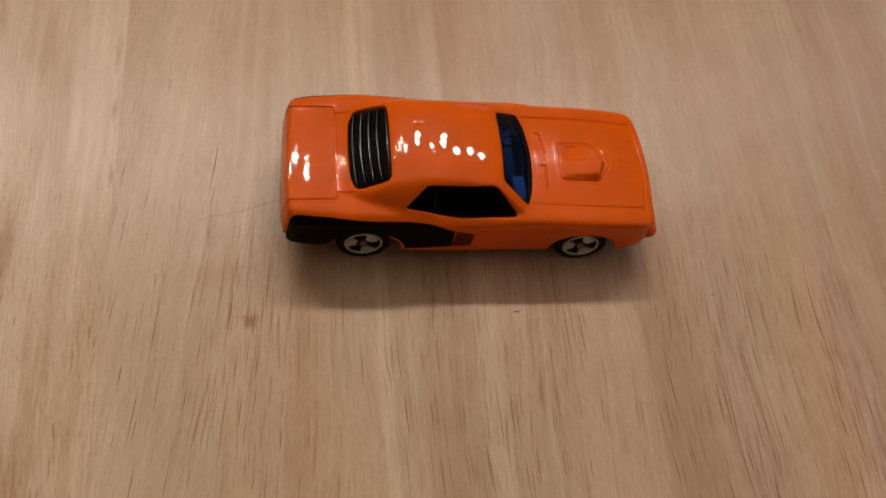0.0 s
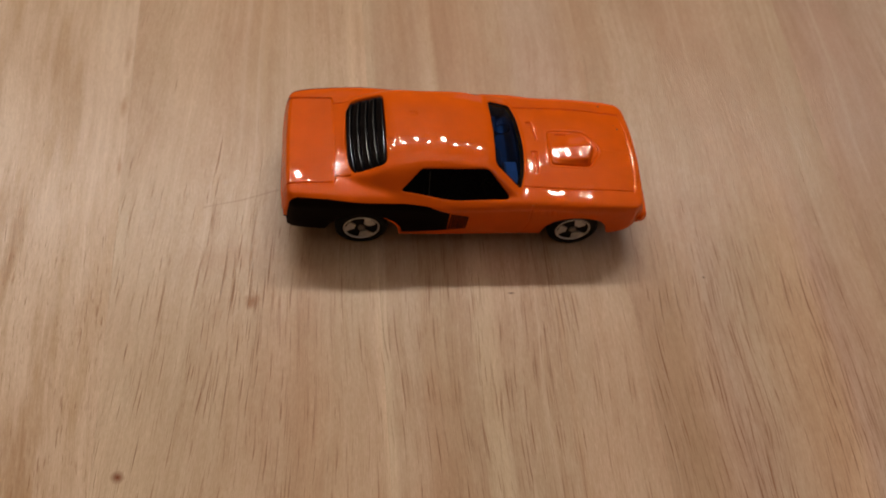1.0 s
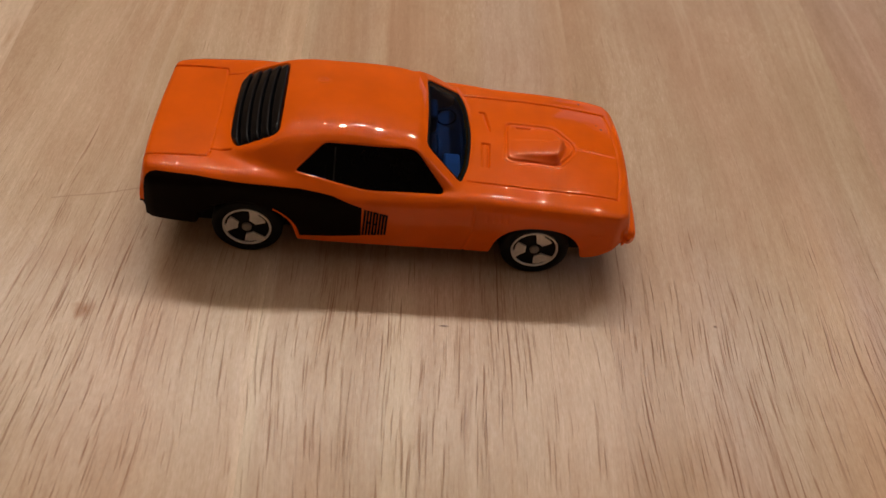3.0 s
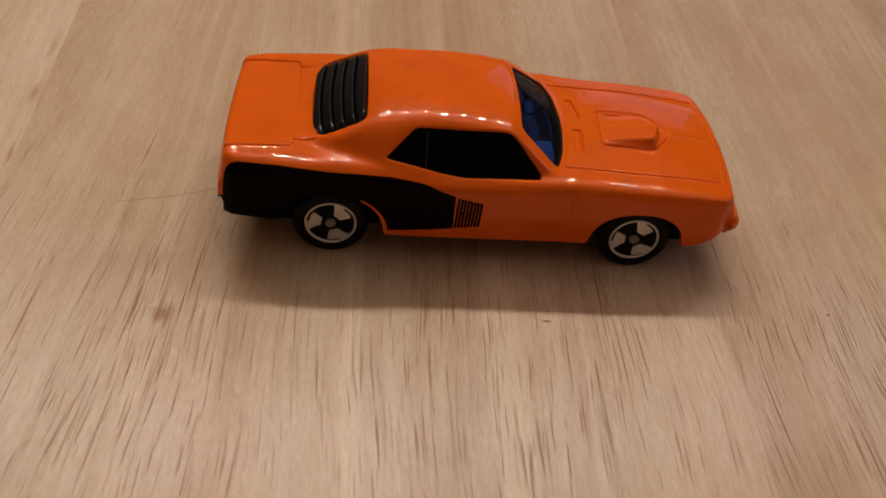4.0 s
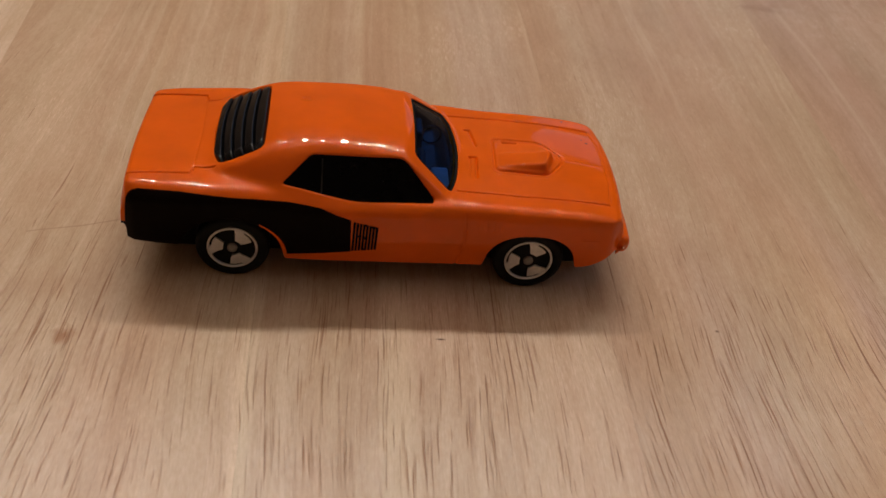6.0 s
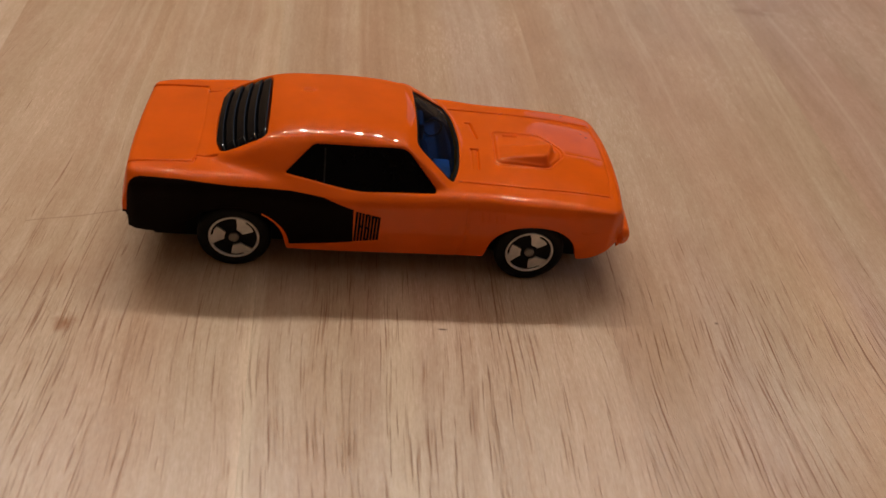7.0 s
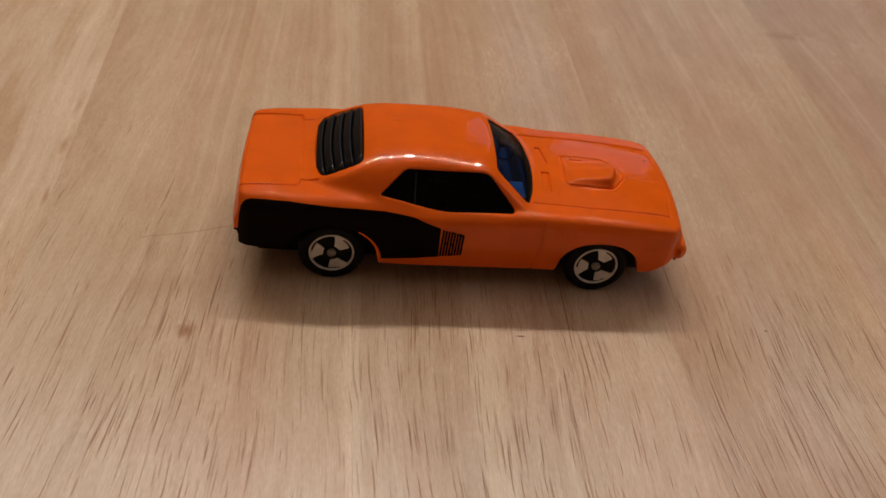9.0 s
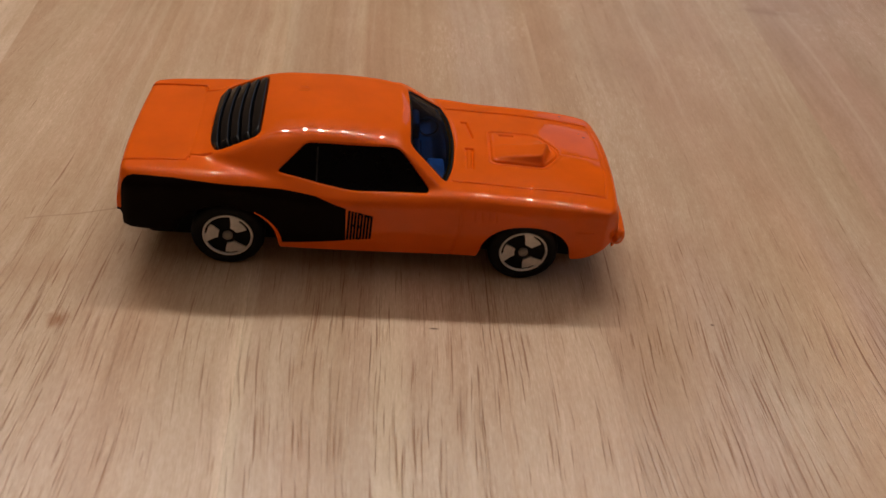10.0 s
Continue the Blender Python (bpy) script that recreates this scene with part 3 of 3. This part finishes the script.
def ribbon(outline, width, caster, lift):
    """A narrow border just inside an outline."""
    n = len(outline)
    mid = outline.mean(0)
    tang = np.roll(outline, -1, 0) - np.roll(outline, 1, 0)
    nor = np.stack([-tang[:, 1], tang[:, 0]], 1)
    nor /= np.linalg.norm(nor, axis=1, keepdims=True) + 1e-9
    if ((mid - outline) * nor).sum() < 0:
        nor = -nor
    vs, fs = [], []
    for q, (w, l) in enumerate(((-0.12, lift - 0.35), (0.0, lift), (width * 0.6, lift), (width, lift - 0.12))):
        for p, m in zip(outline, nor):
            co, no = caster(*(p + m * w))
            vs.append(tuple(co + no * l))
    for q in range(3):
        for i in range(n):
            j = (i + 1) % n
            fs.append((q * n + i, q * n + j, (q + 1) * n + j, (q + 1) * n + i))
    return vs, fs


def wheel(parent, cx, side, radius, turn):
    w = new("wheel")
    w.parent = parent
    w.location = (cx * MM, side * TRACK * MM, radius * MM)
    w.rotation_euler = (0, 0, 0 if side < 0 else math.pi)
    # outer face towards -y in its own axes
    tyre = [(2.0, 3.4), (radius - 0.7, 3.4), (radius - 0.15, 3.1), (radius, 2.6), (radius, 0.5), (radius - 0.12, 0.15), (radius - 0.45, -0.12), (radius - 1.0, -0.2), (3.65, -0.12), (3.6, 0.1), (3.6, 0.5)]
    raw_part("tyre", *lathe(tyre, 72), TYRE_BLACK, w)
    raw_part("rim_ring", *lathe([(3.6, 0.3), (3.58, -0.12), (3.47, -0.2), (3.30, -0.18), (3.24, -0.05), (3.22, 0.3)], 72), SILVER, w, "bright silver wheel rim")
    raw_part("rim_dish", *lathe([(3.3, 0.12), (2.4, 0.18), (1.0, 0.16), (0.02, 0.15)], 48), CHASSIS_BLACK, w, "black wheel centre")
    raw_part("hub_cap", *lathe([(0.72, 0.3), (0.72, -0.16), (0.62, -0.24), (0.3, -0.27), (0.01, -0.27)], 32), HUB_GREY, w, "grey axle cap")
    for k in range(3):
        a0 = radians(turn + 120 * k)
        ol = []
        # broad blade that joins the ring at one end
        for r, a in ((1.38, -24), (1.32, 0), (1.38, 24), (2.15, 28), (2.85, 32), (3.26, 34), (3.27, 20), (3.26, 8), (2.98, 7), (2.96, -12), (2.92, -27), (2.15, -27)):
            b = a0 + radians(a)
            ol.append((r * math.cos(b), r * math.sin(b)))
        bm = bmesh.new()
        face = bm.faces.new([bm.verts.new((p[0], -0.1, p[1])) for p in ol])
        ext = bmesh.ops.extrude_face_region(bm, geom=[face])
        bmesh.ops.translate(bm, vec=(0, 0.3, 0), verts=[g for g in ext["geom"] if isinstance(g, bmesh.types.BMVert)])
        bmesh.ops.recalc_face_normals(bm, faces=bm.faces)
        part("spoke", bm, SILVER, w, "silver foil-printed wheel spoke", smooth=False)
    return w


def toy_car():
    car = tagged(new("toy_car"), "orange die-cast toy muscle car with black side stripe on wooden table", "toy car", kind="thing")
    surface = car_body(car)
    above = from_above(surface)
    # windscreen with its dark border
    raw_part("windscreen", *patch(SCREEN, 0.6, above, -0.22), BLUE_GLASS, car, "blue tinted clear plastic windscreen")
    raw_part("windscreen_seal", *ribbon(SCREEN, 0.34, above, -0.12), SEAL, car, "black windscreen border")
    for side in (-1, 1):
        cast = from_side(surface, side)
        win = raw_part("side_window", *patch(SIDE_WINDOW, 0.6, cast, -0.2), DARK_GLASS, car, "black glossy plastic side window")
        rib = [(-9.45, 18.8), (-9.2, 18.8), (-9.15, 14.9), (-9.4, 14.9)]
        raw_part("window_rib", *patch(np.array(rib), 0.5, cast, -0.12), RIB, win)
    louvres(car, above)
    stripes(car, surface)
    # bare spots where the enamel has chipped
    for cx, cy, r in ((31.9, 5.75, 0.2), (28.9, 12.0, 0.22), (-35.5, 10.7, 0.3), (31.2, 6.6, 0.12)):
        ring = np.array([(cx + r * (1 + 0.3 * math.sin(2.3 * k + cx)) * math.cos(k), cy + 0.8 * r * math.sin(k)) for k in np.linspace(0, 2 * math.pi, 9)[:-1]])
        raw_part("paint_chip", *patch(ring, 0.15, above, 0.03), CHIP, car, "dark bare spot in the orange enamel")
    # seats seen through the screen
    for sy in (-4.2, 4.2):
        bm = box(4.35, 5.6, sy - 2.3, sy + 2.3, 13.0, 16.3, 0.5, 3)
        part("seat", bm, SEAT, car, "grey moulded seat back in the cabin")
    # near half only: its pale colour imitates light in the screen's lower corner
    bm = box(6.6, 9.1, -10.0, -3.6, 12.8, 14.1, 0.4, 3)
    part("dashboard", bm, DASH_LIT, car, "plastic dashboard, pale where light falls in")
    raw_part("steering_wheel", *lathe([(1.3, 0.0), (1.5, 0.15), (1.7, 0.0), (1.5, -0.15)], 24, (7.0, 4.2, 14.6), closed=True), INTERIOR, car)
    # chassis
    part("chassis", box(-33.5, 33.2, -9.6, 9.6, 1.7, 9.5, 0.6, 2), CHASSIS_BLACK, car, "black plastic chassis plate")
    part("chassis_sill", box(-13.2, 13.4, -12.6, 12.6, 2.7, 8.0, 0.7, 3), CHASSIS_BLACK, car)
    for cx in (REAR_X, FRONT_X):
        raw_part("axle", *lathe([(0.01, -13), (0.5, -13), (0.5, 13), (0.01, 13)], 16, (cx, 0, HUB_R)), HUB_GREY, car, "bare metal axle")
    part("rear_valance", box(-35.0, -29.4, -11.8, 11.8, 5.6, 8.5, 0.6, 2), CHASSIS_BLACK, car)
    part("front_valance", box(29.0, 33.0, -11.4, 11.4, 4.7, 8.5, 0.6, 2), CHASSIS_BLACK, car)
    # bumpers
    bumper(car, "front_bumper", 34.5, 1.55, 13.1, 7.9, 1.5)
    bumper(car, "rear_bumper", -35.4, -1.55, 13.0, 9.1, 0.95, 0.35)
    for cx, side, turn in ((REAR_X, -1, 50), (FRONT_X, -1, 62), (REAR_X, 1, 15), (FRONT_X, 1, 40)):
        wheel(car, cx - 0.15 * (cx > 0), side, HUB_R, turn)
    return car


def bumper(car, name, x, reach, half, z, r, skew=0.0):
    """A bar across the end with rounded, wrapped-back tips."""
    verts, faces = [], []
    n, k = 80, 16
    for i in range(n + 1):
        s = -1 + 2 * i / n
        y = half * s
        px = x + reach * (1 - abs(s) ** 4 * 0.34) + skew * (s + 1)
        rr = r * math.sqrt(max(0.01, 1 - max(0, (abs(s) - 0.9) / 0.1) ** 2))
        for j in range(k):
            a = 2 * math.pi * j / k
            verts.append((px + 0.75 * rr * math.cos(a) - math.copysign(0.35, reach), y, z + rr * math.sin(a)))
    for i in range(n):
        for j in range(k):
            q = (j + 1) % k
            faces.append((i * k + j, i * k + q, (i + 1) * k + q, (i + 1) * k + j))
    faces.append(tuple(range(k)))
    faces.append(tuple(n * k + j for j in range(k))[::-1])
    raw_part(name, verts, faces, ORANGE, car, "orange cast bumper bar")


def louvres(car, above):
    grille = raw_part("rear_louvre", *patch(LOUVRE, 0.6, above, -0.42), BLACK_PLASTIC, car, "black slatted plastic rear window louvre")
    cuts = np.linspace(-24.75, -17.45, 6)
    for a, b in zip(cuts[:-1], cuts[1:]):
        verts, faces = [], []
        ny, k = 40, 12
        for i in range(ny + 1):
            s = -1 + 2 * i / ny
            for j in range(k + 1):
                f = j / k
                x = a + (b - a) * f
                half = np.interp(x, [-24.95, -24.4, -23.7, -18.6, -17.9, -17.4], [4.5, 7.3, 8.75, 8.6, 8.4, 7.5])
                y = half * math.copysign(abs(s) ** 0.9, s)
                lean = np.interp(x, [-24.75, -23.3, -18.9, -17.45], [0.15, 0.75, 0.55, 0.0])
                co, no = above(min(-17.35, max(x - lean * (0.55 - (y / 9) ** 2), -25.0)), y)
                bow = min(1.0, math.sin(math.pi * f) * 2.1) ** 0.7 * (0.72 + 0.36 * f)
                end = min(1, (1 - abs(s)) * 8) ** 0.5
                verts.append(tuple(co + no * (-0.50 + 0.80 * bow * end)))
        for i in range(ny):
            for j in range(k):
                p = i * (k + 1) + j
                faces.append((p, p + k + 1, p + k + 2, p + 1))
        raw_part("slat", verts, faces, BLACK_PLASTIC, grille)


def stripes(car, surface):
    """Printed side stripe: solid over the rear wing, with a row of bars at its leading end."""
    arch = [(REAR_X + 7.75 * math.cos(a), 5.0 + 6.55 * math.sin(a)) for a in np.linspace(0.06, 1.25, 16)]
    rear = [(REAR_X + 7.05 * math.cos(a), 5.0 + 5.98 * math.sin(a)) for a in np.linspace(1.42, 2.88, 16)]
    upper = [(-28.4, 5.94), (-34.6, 6.0), (-35.7, 6.4), (-36.1, 7.6), (-36.0, 9.4), (-35.85, 11.5), (-35.6, 13.2), (-35.3, 13.8), (-34.8, 14.25), (-34.0, 14.5), (-32, 14.65), (-28.5, 14.75), (-24, 14.7), (-18.3, 14.55), (-13.9, 14.25), (-9.2, 13.45), (-5.0, 12.0)]
    lower = [(-4.8, 6.35), (-8.6, 5.85), (-13.6, 5.35)]
    outline = np.array(upper + lower + arch + rear)
    for side in (-1, 1):
        cast = from_side(surface, side)
        band = raw_part("side_stripe", *patch(outline, 0.4, cast, 0.04), BLACK_PRINT, car, "matt black printed side stripe")
        tops = []
        for i in range(8):
            a = -4.68 + 0.452 * i
            b = a + 0.345
            zt0, zb0 = 11.8 - 0.245 * (a + 5), 6.42 + 0.12 * (a + 5)
            tops.append((a, b, zt0, zb0))
            bar = np.array([(a + 0.05, zt0), (b + 0.05, zt0 - 0.07), (b - 0.05, zb0 + 0.03), (a - 0.05, zb0)])
            raw_part("stripe_bar", *patch(bar, 0.35, cast, 0.045), BLACK_PRINT, band)
        # short links between neighbouring bars
        for i, f in ((1, 0.48), (3, 0.04), (3, 0.52), (3, 0.96), (5, 0.06), (6, 0.06)):
            (a, b, zt0, zb0), c = tops[i], tops[min(i + 1, 7)][0]
            z = zt0 + (zb0 - zt0) * f
            tie = np.array([(b - 0.06, z + 0.22), (c + 0.06, z + 0.2), (c + 0.06, z - 0.2), (b - 0.06, z - 0.18)])
            raw_part("stripe_link", *patch(tie, 0.35, cast, 0.05), BLACK_PRINT, band)


# ---- the table ----
def table():
    tb = tagged(new("table"), "light brown lacquered rubberwood table top with dark pores", "table", kind="thing")
    cuts = [-0.75, -0.70, -0.655, -0.60, -0.55, -0.497, -0.45, -0.40, -0.345, -0.30, -0.248, -0.20, -0.152, -0.104, -0.0685, -0.018, 0.033, 0.0876, 0.1415, 0.195, 0.25]
    y0, y1 = -0.42, 0.95
    gap = 0.00001
    # boards differ in tone
    tones = {-0.0685: (1.15, 1.17, 1.18, 1), -0.018: (1.06, 1.085, 1.09, 1), 0.033: (1.0, 1.005, 1.02, 1), 0.0876: (0.985, 0.99, 1.01, 1), 0.1415: (0.95, 0.95, 0.98, 1)}
    for i, (a, b) in enumerate(zip(cuts[:-1], cuts[1:])):
        breaks = [y0, y1] if i % 3 else [y0, 0.42 - 0.1 * (i % 4), y1]
        if b == 0.1415:
            breaks = [y0, 0.092, y1]
        for c, d in zip(breaks[:-1], breaks[1:]):
            bm = box(a + gap, b - gap, c + gap, d - gap, -0.024, 0.0)
            edges = [e for e in bm.edges if all(v.co.x > 0.24 for v in e.verts) and all(v.co.z > -0.001 for v in e.verts)]
            if edges:
                bmesh.ops.bevel(bm, geom=edges, offset=0.002, segments=4, profile=0.5, affect="EDGES")
            board = part("plank", bm, MOTTLED if -0.153 < a and b <= -0.068 else WOOD, tb, smooth=False, scale=1)
            board.color = tones.get(b, (1.0, 0.985, 0.97, 1))
    for lx in (-0.70, 0.20):
        for ly in (-0.36, 0.89):
            part("leg", box(lx - 0.03, lx + 0.03, ly - 0.03, ly + 0.03, -0.75, -0.0245, 0.003), WOOD, tb, smooth=False, scale=1)
    return tb


# ---- the room, plain, closing the place ----
def room():
    wall_m = plain("wall_paint", (0.30, 0.21, 0.135), 0.8, vary=0.05, scale=8)
    ceil_m = plain("ceiling_paint", (0.86, 0.785, 0.68), 0.85, vary=0.04, scale=8)
    floor_m = plain("oak_floor", (0.06, 0.036, 0.022), 0.5, vary=0.4, scale=12)
    x0, x1, y0, y1, z0, z1 = -2.6, 2.2, -1.5, 2.6, -0.75, CEILING
    th = 0.12

    def slab(name, a, b, c, d, e, f, m):
        return tagged(part(name, box(a, b, c, d, e, f), m, smooth=False, scale=1), kind="structure")

    slab("floor", x0 - th, x1 + th, y0 - th, y1 + th, z0 - 0.1, z0, floor_m)
    slab("ceiling", x0 - th, x1 + th, y0 - th, y1 + th, z1, z1 + 0.1, ceil_m)
    slab("wall_west", x0 - th, x0, y0, y1, z0, z1, wall_m)
    slab("wall_south", x0 - th, x1 + th, y0 - th, y0, z0, z1, wall_m)
    # north wall with a wide window
    nx0, nx1, nz0, nz1 = 0.75, 1.5, 0.7, 1.5
    slab("wall_north", x0 - th, nx0, y1, y1 + th, z0, z1, wall_m)
    slab("wall_north_far", nx1, x1 + th, y1, y1 + th, z0, z1, wall_m)
    slab("wall_north_low", nx0, nx1, y1, y1 + th, z0, nz0, wall_m)
    slab("wall_north_high", nx0, nx1, y1, y1 + th, nz1, z1, wall_m)
    dusk = bpy.data.lights.new("dusk_light", "AREA")
    dusk.shape, dusk.size, dusk.size_y = "RECTANGLE", nx1 - nx0, nz1 - nz0
    dusk.energy, dusk.color = 0.24, (0.62, 0.68, 1.0)
    new("dusk_light", dusk).matrix_world = look(((nx0 + nx1) / 2, y1 + 0.02, (nz0 + nz1) / 2), ((nx0 + nx1) / 2, 0, (nz0 + nz1) / 2))
    # east wall with a window
    wy0, wy1, wz0, wz1 = -0.65, 0.65, 1.15, 1.95
    slab("wall_east", x1, x1 + th, y0, wy0, z0, z1, wall_m)
    slab("wall_east_far", x1, x1 + th, wy1, y1, z0, z1, wall_m)
    slab("wall_east_low", x1, x1 + th, wy0, wy1, z0, wz0, wall_m)
    slab("wall_east_high", x1, x1 + th, wy0, wy1, wz1, z1, wall_m)
    sky_fill = bpy.data.lights.new("window_light", "AREA")
    sky_fill.shape, sky_fill.size, sky_fill.size_y = "RECTANGLE", wy1 - wy0, wz1 - wz0
    sky_fill.energy, sky_fill.color = 3.7, (0.66, 0.72, 1.0)
    lamp = new("window_light", sky_fill)
    lamp.matrix_world = look((x1 + 0.02, (wy0 + wy1) / 2, (wz0 + wz1) / 2), (0, (wy0 + wy1) / 2, (wz0 + wz1) / 2))


def uplight_cap(x, y):
    """A small socket with an added cap against uplight, in millimetres, its axis upright."""
    v, f = lathe([(1, 52), (8, 50), (10, 36), (13, 28), (17, 22), (16, 21), (12, 25), (1, 25)], 24)
    return [(x / MM + a, y / MM + c, SPOT_Z / MM + b) for a, b, c in v], f


def lamps():
    metal = plain("lamp_metal", (0.55, 0.55, 0.55), 0.35, metal=0.9, vary=0.1, scale=200)
    rail = tagged(new("ceiling_lamp"), "wide ceiling lamp with a row of small warm bulbs", "lamp", kind="thing")
    part("ceiling_plate", box(SPOT_X[0] - 0.08, SPOT_X[-1] + 0.08, SPOT_Y - 0.06, SPOT_Y + 0.06, CEILING - 0.03, CEILING - 0.001, 0.004), metal, rail, scale=1)
    for x, out in zip(SPOT_X, SPOT_OUT):
        y = SPOT_Y + out
        part("stem", box(x - 0.006, x + 0.006, y - 0.006, y + 0.006, SPOT_Z + 0.045, CEILING - 0.03), metal, rail, scale=1, smooth=False)
        # unseen cap, added to keep the bulb's glow off the ceiling above
        raw_part("bulb_holder", *uplight_cap(x, y), metal, rail, "small metal bulb holder")
        li = bpy.data.lights.new("bulb", "POINT")
        li.energy, li.color, li.shadow_soft_size = SPOT_WATTS, (1.0, 0.91, 0.83), 0.018
        new("bulb", li).location = (x, y, SPOT_Z)


room()
lamps()
table()
toy_car()
